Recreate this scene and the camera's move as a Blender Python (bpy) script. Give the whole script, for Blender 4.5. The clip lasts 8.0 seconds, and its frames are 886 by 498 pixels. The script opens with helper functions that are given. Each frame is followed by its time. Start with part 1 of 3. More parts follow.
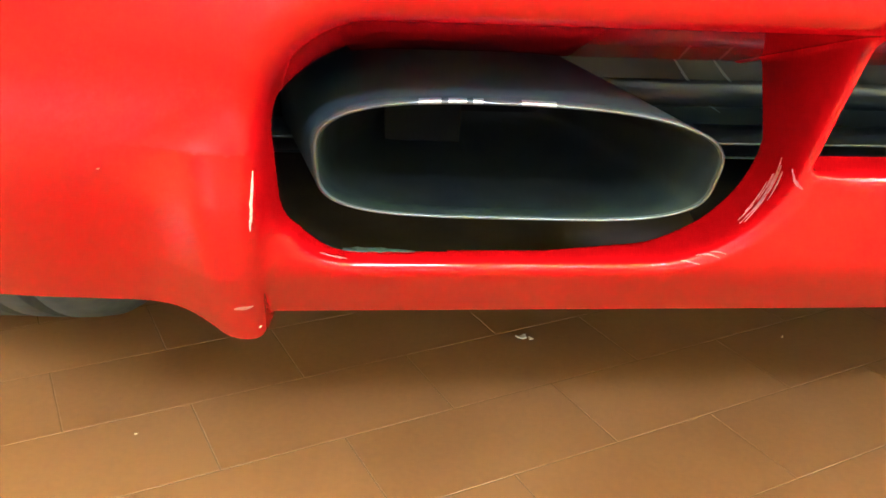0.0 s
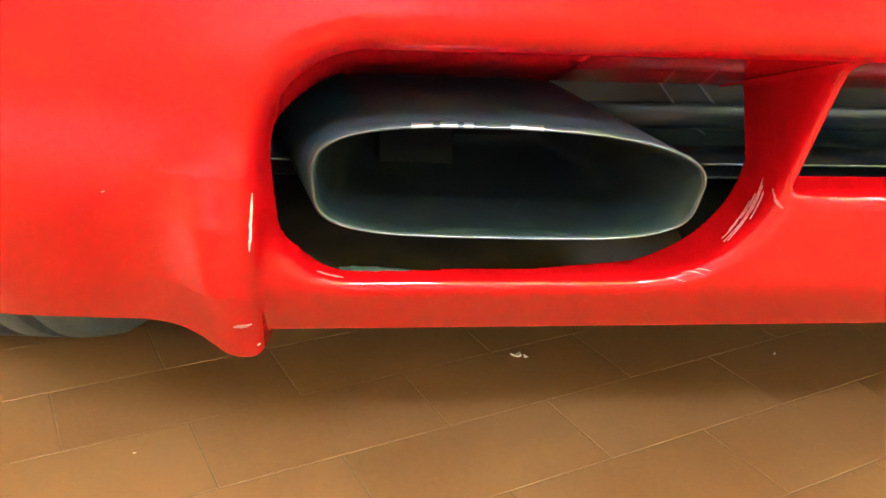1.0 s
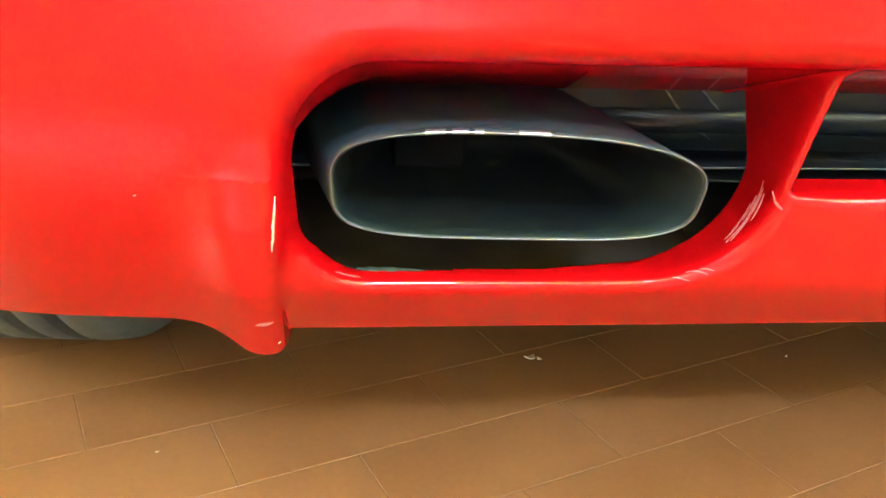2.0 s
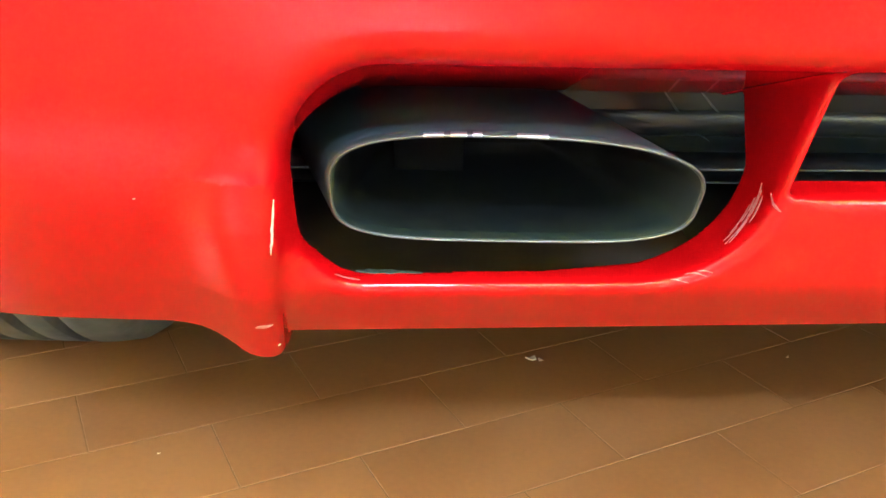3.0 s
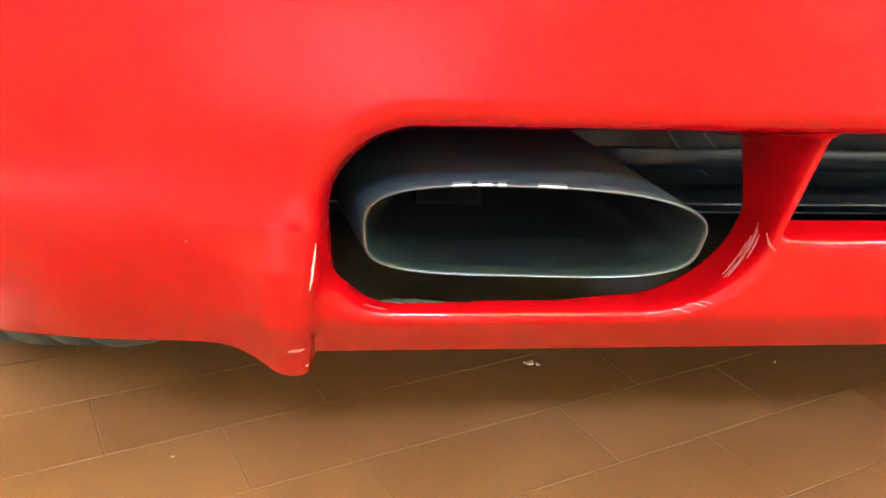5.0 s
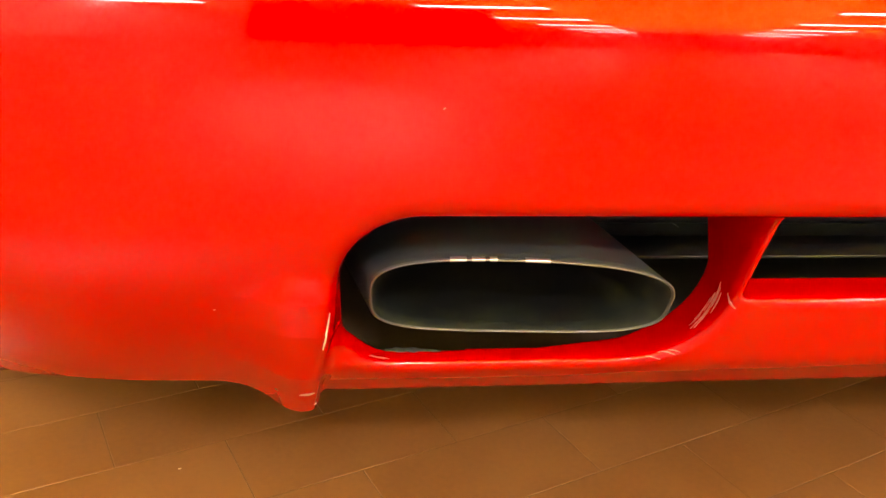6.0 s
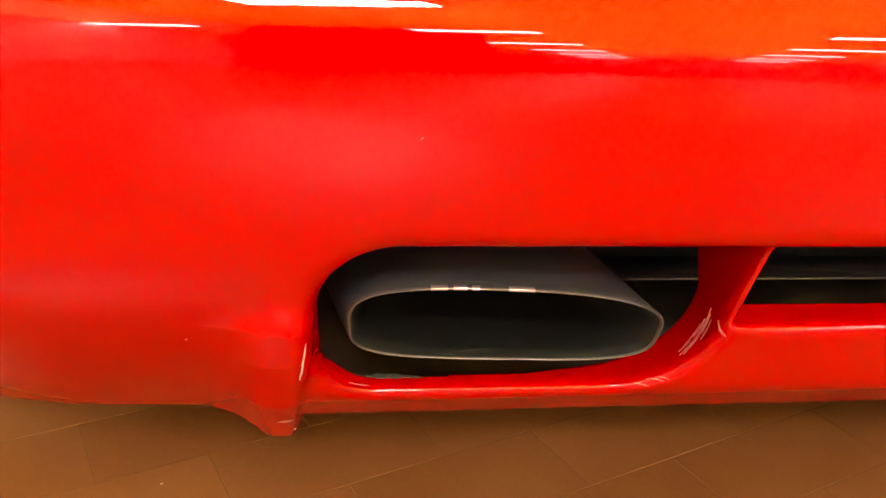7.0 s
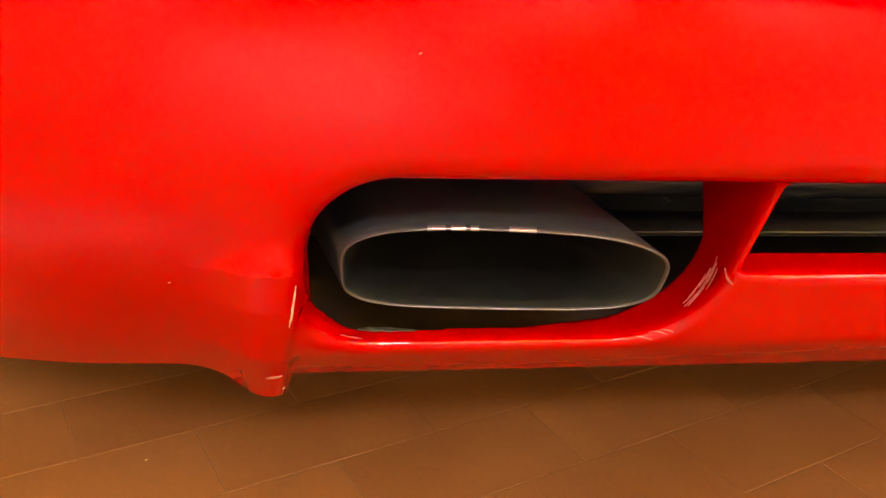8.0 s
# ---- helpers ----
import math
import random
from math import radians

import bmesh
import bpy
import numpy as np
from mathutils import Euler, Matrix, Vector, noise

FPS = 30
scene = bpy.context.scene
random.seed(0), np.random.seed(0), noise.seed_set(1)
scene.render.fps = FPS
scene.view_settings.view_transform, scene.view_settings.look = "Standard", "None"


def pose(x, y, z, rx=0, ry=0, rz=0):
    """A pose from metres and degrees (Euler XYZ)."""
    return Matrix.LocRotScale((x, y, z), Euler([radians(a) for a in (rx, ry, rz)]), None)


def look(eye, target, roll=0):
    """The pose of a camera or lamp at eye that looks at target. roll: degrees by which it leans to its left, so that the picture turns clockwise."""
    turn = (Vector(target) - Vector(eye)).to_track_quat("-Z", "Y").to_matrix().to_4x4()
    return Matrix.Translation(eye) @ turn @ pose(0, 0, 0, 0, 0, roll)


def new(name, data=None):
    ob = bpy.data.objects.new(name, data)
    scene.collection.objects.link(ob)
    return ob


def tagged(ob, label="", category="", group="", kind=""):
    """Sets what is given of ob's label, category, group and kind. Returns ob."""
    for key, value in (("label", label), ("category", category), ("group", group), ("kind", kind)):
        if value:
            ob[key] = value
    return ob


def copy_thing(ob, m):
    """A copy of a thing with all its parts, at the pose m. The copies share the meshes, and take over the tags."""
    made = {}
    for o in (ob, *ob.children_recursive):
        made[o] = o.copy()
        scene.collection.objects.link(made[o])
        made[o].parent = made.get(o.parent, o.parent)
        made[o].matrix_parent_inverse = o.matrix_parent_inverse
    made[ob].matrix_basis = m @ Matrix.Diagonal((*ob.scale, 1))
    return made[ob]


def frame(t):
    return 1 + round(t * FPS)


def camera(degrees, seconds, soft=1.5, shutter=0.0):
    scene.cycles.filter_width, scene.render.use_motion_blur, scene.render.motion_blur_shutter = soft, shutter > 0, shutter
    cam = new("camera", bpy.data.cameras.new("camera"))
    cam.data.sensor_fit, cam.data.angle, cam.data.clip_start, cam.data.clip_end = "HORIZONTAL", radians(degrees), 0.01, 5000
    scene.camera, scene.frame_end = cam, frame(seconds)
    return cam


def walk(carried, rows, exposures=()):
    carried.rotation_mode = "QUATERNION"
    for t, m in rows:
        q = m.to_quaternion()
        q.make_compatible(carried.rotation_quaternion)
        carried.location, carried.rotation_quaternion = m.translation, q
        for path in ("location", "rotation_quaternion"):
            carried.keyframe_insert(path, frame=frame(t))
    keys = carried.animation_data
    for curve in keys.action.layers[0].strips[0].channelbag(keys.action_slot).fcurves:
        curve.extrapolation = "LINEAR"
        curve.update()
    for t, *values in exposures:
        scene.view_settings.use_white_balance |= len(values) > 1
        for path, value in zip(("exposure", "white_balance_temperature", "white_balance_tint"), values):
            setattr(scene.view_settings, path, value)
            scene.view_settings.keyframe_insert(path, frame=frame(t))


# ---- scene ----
cam = camera(54.1, 8.0)
PATH = [
    (0, (0.184, -0.642, 0.436), (0.265, 1.189, -0.365), 3.0),
    (0.5, (0.192, -0.645, 0.439), (0.278, 1.199, -0.331), 2.8),
    (1, (0.185, -0.652, 0.44), (0.272, 1.196, -0.319), 2.8),
    (1.5, (0.185, -0.667, 0.443), (0.25, 1.185, -0.307), 2.6),
    (3, (0.187, -0.668, 0.445), (0.232, 1.187, -0.301), 2.1),
    (3.5, (0.178, -0.675, 0.461), (0.247, 1.169, -0.31), 2.2),
    (4, (0.175, -0.682, 0.468), (0.25, 1.166, -0.294), 2.4),
    (5.5, (0.165, -0.698, 0.485), (0.249, 1.143, -0.292), 3.1),
    (6, (0.161, -0.715, 0.525), (0.273, 1.114, -0.275), 3.1),
    (6.5, (0.171, -0.709, 0.544), (0.281, 1.123, -0.251), 3.4),
    (7, (0.167, -0.698, 0.532), (0.293, 1.129, -0.272), 3.5),
    (7.5, (0.163, -0.695, 0.523), (0.329, 1.133, -0.273), 4.1),
    (8, (0.165, -0.691, 0.503), (0.32, 1.131, -0.308), 3.8),
]
EXPOSURES = [(0.0, 0.0, 5200, 11), (0.5, 0.05, 5200, 9), (1.5, 0.05, 5200, 9), (3.0, 0.0, 5200, 12), (5.6, -0.13, 5200, 19), (5.9, -0.18, 5200, 19), (6.0, -0.65, 8600, 36), (6.5, -0.82, 8600, 46), (7.0, -1.0, 8900, 54), (8.0, -0.95, 9000, 57)]
walk(cam, [(t, look(eye, target, roll)) for t, eye, target, roll in PATH], EXPOSURES)

# ---- light: a dim indoor world, the hall is lit by its ceiling strips and an added ceiling fill ----
world = bpy.data.worlds.new("world")
scene.world = world
world.use_nodes = True
world.node_tree.nodes["Background"].inputs[0].default_value = (0.9, 0.95, 1.0, 1)
world.node_tree.nodes["Background"].inputs[1].default_value = 0.02
STRIP = 115.0     # strength of the ceiling strips, downwards
CEILING_FILL = 880.0   # and of an added warm glow on their tops, which brightens the ceiling


# ---- materials ----
def material(name, color, rough=0.5, metal=0.0, coat=0.0, coat_rough=0.03, spec=0.5):
    m = bpy.data.materials.new(name)
    m.use_nodes = True
    b = m.node_tree.nodes["Principled BSDF"]
    b.inputs["Base Color"].default_value = (*color, 1)
    b.inputs["Roughness"].default_value = rough
    b.inputs["Metallic"].default_value = metal
    b.inputs["Coat Weight"].default_value = coat
    b.inputs["Coat Roughness"].default_value = coat_rough
    b.inputs["Specular IOR Level"].default_value = spec
    return m


def node(m, kind, **values):
    n = m.node_tree.nodes.new(kind)
    for k, v in values.items():
        n.inputs[k].default_value = v
    return n


def link(m, a, out, b, inp):
    m.node_tree.links.new(a.outputs[out], b.inputs[inp])


def noisy(m, scale, lo, hi, socket="Base Color", detail=6.0, blend=None):
    """Drives a socket of the material by noise between two values or colours."""
    b = m.node_tree.nodes["Principled BSDF"]
    co = node(m, "ShaderNodeTexCoord")
    n = node(m, "ShaderNodeTexNoise", Scale=scale, Detail=detail)
    link(m, co, "Object", n, "Vector")
    ramp = m.node_tree.nodes.new("ShaderNodeValToRGB")
    lo = lo if isinstance(lo, tuple) else (lo, lo, lo)
    hi = hi if isinstance(hi, tuple) else (hi, hi, hi)
    ramp.color_ramp.elements[0].color, ramp.color_ramp.elements[1].color = (*lo, 1), (*hi, 1)
    ramp.color_ramp.elements[0].position, ramp.color_ramp.elements[1].position = blend or (0.3, 0.7)
    link(m, n, "Fac", ramp, "Fac")
    link(m, ramp, "Color", b, socket)
    return m


PAINT = material("red_paint", (0.45, 0.0022, 0.0018), 0.5, 0, 0.6, 0.025, 0.0)
PAINT.node_tree.nodes["Principled BSDF"].inputs["Coat IOR"].default_value = 1.62
noisy(PAINT, 9.0, (0.38, 0.0005, 0.0005), (0.41, 0.0008, 0.0007))
noisy(PAINT, 55.0, 0.02, 0.045, "Coat Roughness", 4.0, (0.45, 0.8))
STEEL = material("sooty_shaded_steel", (0.005, 0.0112, 0.0135), 0.5, 0.0, 0, 0.03, 0.14)
noisy(STEEL, 40.0, 0.45, 0.62, "Roughness")
# sooty steel darkens with depth, the pipe's inner shade painted in, front ragged
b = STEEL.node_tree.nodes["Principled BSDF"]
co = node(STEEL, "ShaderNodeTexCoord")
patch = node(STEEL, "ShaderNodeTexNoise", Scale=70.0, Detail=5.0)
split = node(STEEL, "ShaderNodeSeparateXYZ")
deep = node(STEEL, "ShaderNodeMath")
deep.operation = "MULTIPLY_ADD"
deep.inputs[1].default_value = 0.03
depth_fade = node(STEEL, "ShaderNodeMapRange")
depth_fade.inputs["From Min"].default_value, depth_fade.inputs["From Max"].default_value = -0.362, -0.300
depth_shade = STEEL.node_tree.nodes.new("ShaderNodeValToRGB")
depth_shade.color_ramp.elements[0].color, depth_shade.color_ramp.elements[1].color = (0.0110, 0.0200, 0.0220, 1), (0.0026, 0.0032, 0.0036, 1)
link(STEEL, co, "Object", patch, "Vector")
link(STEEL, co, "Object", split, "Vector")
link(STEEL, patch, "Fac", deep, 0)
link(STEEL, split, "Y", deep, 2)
link(STEEL, deep, "Value", depth_fade, "Value")
link(STEEL, depth_fade, "Result", depth_shade, "Fac")
link(STEEL, depth_shade, "Color", b, "Base Color")
RIM = material("worn_steel_rim", (0.085, 0.10, 0.11), 0.34, 0.7)
RIM_GLINT = material("rim_glint_steel", (0.34, 0.37, 0.38), 0.30, 0.9)
# near-black for the pipe's closed end and plate, standing in for deep shade
PIPE_DARK = material("pipe_dark", (0.0036, 0.0037, 0.0040), 0.9, 0, 0, 0.03, 0.05)
PIPE = material("dull_steel", (0.034, 0.046, 0.048), 0.42, 0.2)
noisy(PIPE, 25.0, (0.015, 0.026, 0.031), (0.028, 0.045, 0.053))
SHEEN_METAL = material("sheen_band_metal", (0.009, 0.0125, 0.0155), 0.34, 0.0, 0, 0.03, 0.42)
MUFFLER = material("dark_muffler_metal", (0.0060, 0.0088, 0.0105), 0.36, 0.0, 0, 0.03, 0.22)
PLASTIC = material("black_plastic", (0.012, 0.012, 0.013), 0.45)
SHADE_GREY = material("shade_grey", (0.020, 0.023, 0.025), 0.6)
noisy(SHADE_GREY, 20.0, (0.012, 0.014, 0.0155), (0.026, 0.029, 0.031))
# brown of the shaded floor, painted on the underside and the plate above it
SHADE_BROWN = material("shade_brown", (0.024, 0.017, 0.012), 0.9, 0, 0, 0.03, 0.1)
noisy(SHADE_BROWN, 14.0, (0.016, 0.0115, 0.0085), (0.036, 0.025, 0.017))
RUBBER = material("tyre_rubber", (0.08, 0.08, 0.08), 0.8)
noisy(RUBBER, 60.0, (0.036, 0.040, 0.039), (0.060, 0.065, 0.063))
TILE = material("terracotta_tile", (0.30, 0.145, 0.048), 0.34)
b = TILE.node_tree.nodes["Principled BSDF"]
geo = node(TILE, "ShaderNodeNewGeometry")
broad = node(TILE, "ShaderNodeTexNoise", Scale=5.0, Detail=3.0)
grain = node(TILE, "ShaderNodeTexNoise", Scale=160.0, Detail=5.0)
for n in (broad, grain):
    link(TILE, geo, "Position", n, "Vector")
info = node(TILE, "ShaderNodeObjectInfo")
mix = node(TILE, "ShaderNodeMath")
mix.operation = "MULTIPLY_ADD"
mix.inputs[1].default_value = 0.20
link(TILE, info, "Random", mix, 0)
link(TILE, broad, "Fac", mix, 2)
fine = node(TILE, "ShaderNodeMath")
fine.operation = "MULTIPLY_ADD"
fine.inputs[1].default_value = 0.35
link(TILE, grain, "Fac", fine, 0)
link(TILE, mix, "Value", fine, 2)
ramp = TILE.node_tree.nodes.new("ShaderNodeValToRGB")
ramp.color_ramp.elements[0].color, ramp.color_ramp.elements[0].position = (0.132, 0.053, 0.0140, 1), 0.45
ramp.color_ramp.elements[1].color, ramp.color_ramp.elements[1].position = (0.205, 0.092, 0.027, 1), 1.0
link(TILE, fine, "Value", ramp, "Fac")
link(TILE, ramp, "Color", b, "Base Color")
gloss = node(TILE, "ShaderNodeMapRange")
gloss.inputs["To Min"].default_value, gloss.inputs["To Max"].default_value = 0.24, 0.46
link(TILE, broad, "Fac", gloss, "Value")
link(TILE, gloss, "Result", b, "Roughness")
bump = node(TILE, "ShaderNodeBump", Strength=0.12, Distance=0.0006)
link(TILE, grain, "Fac", bump, "Height")
link(TILE, bump, "Normal", b, "Normal")
GROUT = material("grout", (0.140, 0.074, 0.029), 0.7)
DARK = material("dark_wall", (0.035, 0.035, 0.037), 0.7)
noisy(DARK, 3.0, (0.03, 0.03, 0.032), (0.045, 0.044, 0.045))
WALL = material("grey_wall", (0.22, 0.21, 0.20), 0.8)
PALE = material("white_wall", (0.72, 0.70, 0.66), 0.8)
CEIL = material("warm_ceiling", (0.82, 0.64, 0.13), 0.85)
SCUFF = material("scuffed_paint", (0.62, 0.42, 0.36), 0.6)
noisy(SCUFF, 900.0, (0.62, 0.34, 0.28), (0.80, 0.72, 0.62))
RUB = material("rubbed_paint", (0.45, 0.22, 0.19), 0.6)
noisy(RUB, 900.0, (0.40, 0.045, 0.04), (0.44, 0.18, 0.16))
BARE = material("bare_plastic", (0.11, 0.14, 0.135), 0.6)
noisy(BARE, 500.0, (0.008, 0.012, 0.012), (0.042, 0.054, 0.052))
WHITE = material("white_enamel", (0.8, 0.8, 0.78), 0.4)
PAPER = material("pale_crumb", (0.62, 0.55, 0.42), 0.8)
TUBE = bpy.data.materials.new("lit_strip")
TUBE.use_nodes = True
TUBE.node_tree.nodes.remove(TUBE.node_tree.nodes["Principled BSDF"])
_e = node(TUBE, "ShaderNodeEmission", Color=(0.94, 0.97, 1.0, 1), Strength=STRIP)
link(TUBE, _e, "Emission", TUBE.node_tree.nodes["Material Output"], "Surface")


BOOSTED_TUBE = TUBE.copy()   # one fixture boosted fivefold, to strengthen the car's shadow on the floor
BOOSTED_TUBE.name = "lit_fresh_strip"
# fill light added on top of every strip, to brighten the ceiling
UP = TUBE.copy()
UP.name = "lit_uplight"
for n in BOOSTED_TUBE.node_tree.nodes:
    if n.type == "EMISSION":
        n.inputs["Strength"].default_value = 5.0 * STRIP
for n in UP.node_tree.nodes:
    if n.type == "EMISSION":
        n.inputs["Color"].default_value, n.inputs["Strength"].default_value = (0.92, 1.0, 0.36, 1), CEILING_FILL


# ---- building helpers ----
def mesh_of(name, verts, faces, mat, smooth=False):
    me = bpy.data.meshes.new(name)
    me.from_pydata(verts, [], faces)
    me.materials.append(mat)
    if smooth:
        me.polygons.foreach_set("use_smooth", [True] * len(me.polygons))
    me.update()
    return me


def put(name, me, parent=None, label="", **tags):
    ob = new(name, me)
    ob.parent = parent
    return tagged(ob, label, **tags)


def part(name, bm, mat, parent, label="", smooth=False):
    me = bpy.data.meshes.new(name)
    bm.to_mesh(me)
    bm.free()
    me.materials.append(mat)
    if smooth:
        me.polygons.foreach_set("use_smooth", [True] * len(me.polygons))
    return put(name, me, parent, label)


def box(x0, x1, y0, y1, z0, z1, bevel=0.0, segments=2):
    bm = bmesh.new()
    bmesh.ops.create_cube(bm, size=1, matrix=Matrix.LocRotScale(((x0 + x1) / 2, (y0 + y1) / 2, (z0 + z1) / 2), None, (x1 - x0, y1 - y0, z1 - z0)))
    if bevel:
        bmesh.ops.bevel(bm, geom=bm.edges[:], offset=bevel, segments=segments, profile=0.5, affect="EDGES")
    return bm


def empty(name, label, category, **tags):
    return tagged(new(name), label, category, **tags)


# ---- smooth solids by distance fields ----
def smax(a, b, k):
    h = np.clip(0.5 - 0.5 * (b - a) / k, 0, 1)
    return b + (a - b) * h + k * h * (1 - h)


def smin(a, b, k):
    return -smax(-a, -b, k)


def skin(name, field, xs, ys, zs, mat, zones=None, others=()):
    """The zero surface of a distance field on a grid, with the field's own normals."""
    xs, ys, zs = (np.asarray(a, dtype=np.float64) for a in (xs, ys, zs))
    f = field(xs[:, None, None], ys[None, :, None], zs[None, None, :])
    s = f < 0
    nx, ny, nz = f.shape
    c = np.zeros((nx - 1, ny - 1, nz - 1), dtype=np.int8)
    for i in (0, 1):
        for j in (0, 1):
            for k in (0, 1):
                c += s[i:nx - 1 + i, j:ny - 1 + j, k:nz - 1 + k]
    cells = np.argwhere((c > 0) & (c < 8))
    index = -np.ones(c.shape, dtype=np.int64)
    index[tuple(cells.T)] = np.arange(len(cells))
    total, count = np.zeros((len(cells), 3)), np.zeros(len(cells))
    corner = [(i, j, k) for i in (0, 1) for j in (0, 1) for k in (0, 1)]
    grid = (xs, ys, zs)
    for a in corner:
        for b in corner:
            if sum(abs(p - q) for p, q in zip(a, b)) == 1 and a < b:
                ia, ib = cells + a, cells + b
                fa, fb = f[tuple(ia.T)], f[tuple(ib.T)]
                cross = (fa < 0) != (fb < 0)
                t = np.where(cross, fa / np.where(cross, fa - fb, 1), 0)
                pa = np.stack([grid[d][ia[:, d]] for d in range(3)], 1)
                pb = np.stack([grid[d][ib[:, d]] for d in range(3)], 1)
                total += np.where(cross[:, None], pa + t[:, None] * (pb - pa), 0)
                count += cross
    v = total / count[:, None]

    def gradient(p, e=2e-4):
        g = []
        for d in range(3):
            o = np.zeros(3)
            o[d] = e
            g.append((field(*(p + o).T) - field(*(p - o).T)) / (2 * e))
        return np.stack(g, 1)

    start = v.copy()
    for _ in range(3):
        g = gradient(v)
        v = v - 0.8 * (field(*v.T) / np.maximum((g * g).sum(1), 0.2))[:, None] * g
        v = start + np.clip(v - start, -0.002, 0.002)
    faces = []
    for d in range(3):
        e1, e2 = [(1, 2), (2, 0), (0, 1)][d]
        lo = [slice(None)] * 3
        hi = [slice(None)] * 3
        lo[d], hi[d] = slice(0, -1), slice(1, None)
        a, b = s[tuple(lo)], s[tuple(hi)]
        edge = np.argwhere(a != b)
        inside = (edge[:, e1] > 0) & (edge[:, e2] > 0) & (edge[:, e1] < f.shape[e1] - 1) & (edge[:, e2] < f.shape[e2] - 1)
        edge = edge[inside]
        quad = []
        for o1, o2 in ((-1, -1), (0, -1), (0, 0), (-1, 0)):
            q = edge.copy()
            q[:, e1] += o1
            q[:, e2] += o2
            quad.append(index[tuple(q.T)])
        quad = np.stack(quad, 1)
        flip = ~a[tuple(edge.T)]
        quad[flip] = quad[flip][:, ::-1]
        faces.append(quad)
    faces = np.concatenate(faces)
    me = bpy.data.meshes.new(name)
    me.vertices.add(len(v))
    me.vertices.foreach_set("co", v.astype(np.float32).ravel())
    me.loops.add(faces.size)
    me.loops.foreach_set("vertex_index", faces.astype(np.int32).ravel())
    me.polygons.add(len(faces))
    me.polygons.foreach_set("loop_start", np.arange(0, faces.size, 4, dtype=np.int32))
    me.update(calc_edges=True)
    me.validate()
    me.polygons.foreach_set("use_smooth", [True] * len(me.polygons))
    g = gradient(v)
    g /= np.maximum(np.linalg.norm(g, axis=1), 1e-9)[:, None]
    me.normals_split_custom_set_from_vertices(g.tolist())
    me.materials.append(mat)
    for m in others:
        me.materials.append(m)
    if zones:
        me.polygons.foreach_set("material_index", zones(*v[faces].mean(1).T).astype(np.int32))
    return me


def steps(*stops):
    """Grid lines through (value, spacing) stops."""
    out = [stops[0][0]]
    for (a, h), (b, _) in zip(stops, stops[1:]):
        n = max(1, round((b - a) / h))
        out += [a + (b - a) * i / n for i in range(1, n + 1)]
    return np.array(out)


# ---- the car's rear end ----
SLANT = 0.08       # the car stands turned a little to the camera's line
YAW0 = 0.235
_z = np.linspace(0.15, 0.60, 4501)
CREST_Y, CREST_Z, CREST_R = -0.348, 0.466, 0.065
_slope = np.interp(_z, [0.15, 0.245, 0.27, 0.30, 0.33, 0.36, 0.38, 0.40, 0.43, 0.447], [-1.1, -1.1, -1.05, -0.97, -0.86, -0.70, -0.52, -0.37, -0.30, -0.21])
_arc = np.clip((_z - CREST_Z) / CREST_R, -0.3, 0.72)
_slope = np.where(_z > 0.447, _arc / np.sqrt(1 - _arc ** 2), _slope)
_slope = np.convolve(np.pad(_slope, 60, mode="edge"), np.ones(121) / 121, mode="valid")
_main = np.cumsum(_slope) * (_z[1] - _z[0])
_main += -0.392 - np.interp(0.399, _z, _main)
_vs = np.interp(_z, [0.15, 0.25, 0.272, 0.285, 0.295, 0.34, 0.40], [-1.2, -1.2, -1.18, -1.12, -0.50, -0.46, -0.53])
_vs = np.convolve(np.pad(_vs, 60, mode="edge"), np.ones(121) / 121, mode="valid")
_val = np.cumsum(_vs) * (_z[1] - _z[0])
_val += -0.351 - np.interp(0.339, _z, _val)


def shifted(x, y):
    """Straightens the car's turn and the wrap of the bumper towards the flank."""
    return y - SLANT * (x - YAW0)


def wrapped(x, yy, z):
    low = np.clip((0.46 - z) / 0.14, 0, 1)
    return yy - (1 - low) * 2.5 * np.minimum(x, 0) ** 2 - low * 2.0 * np.minimum(x - 0.025, 0) ** 2


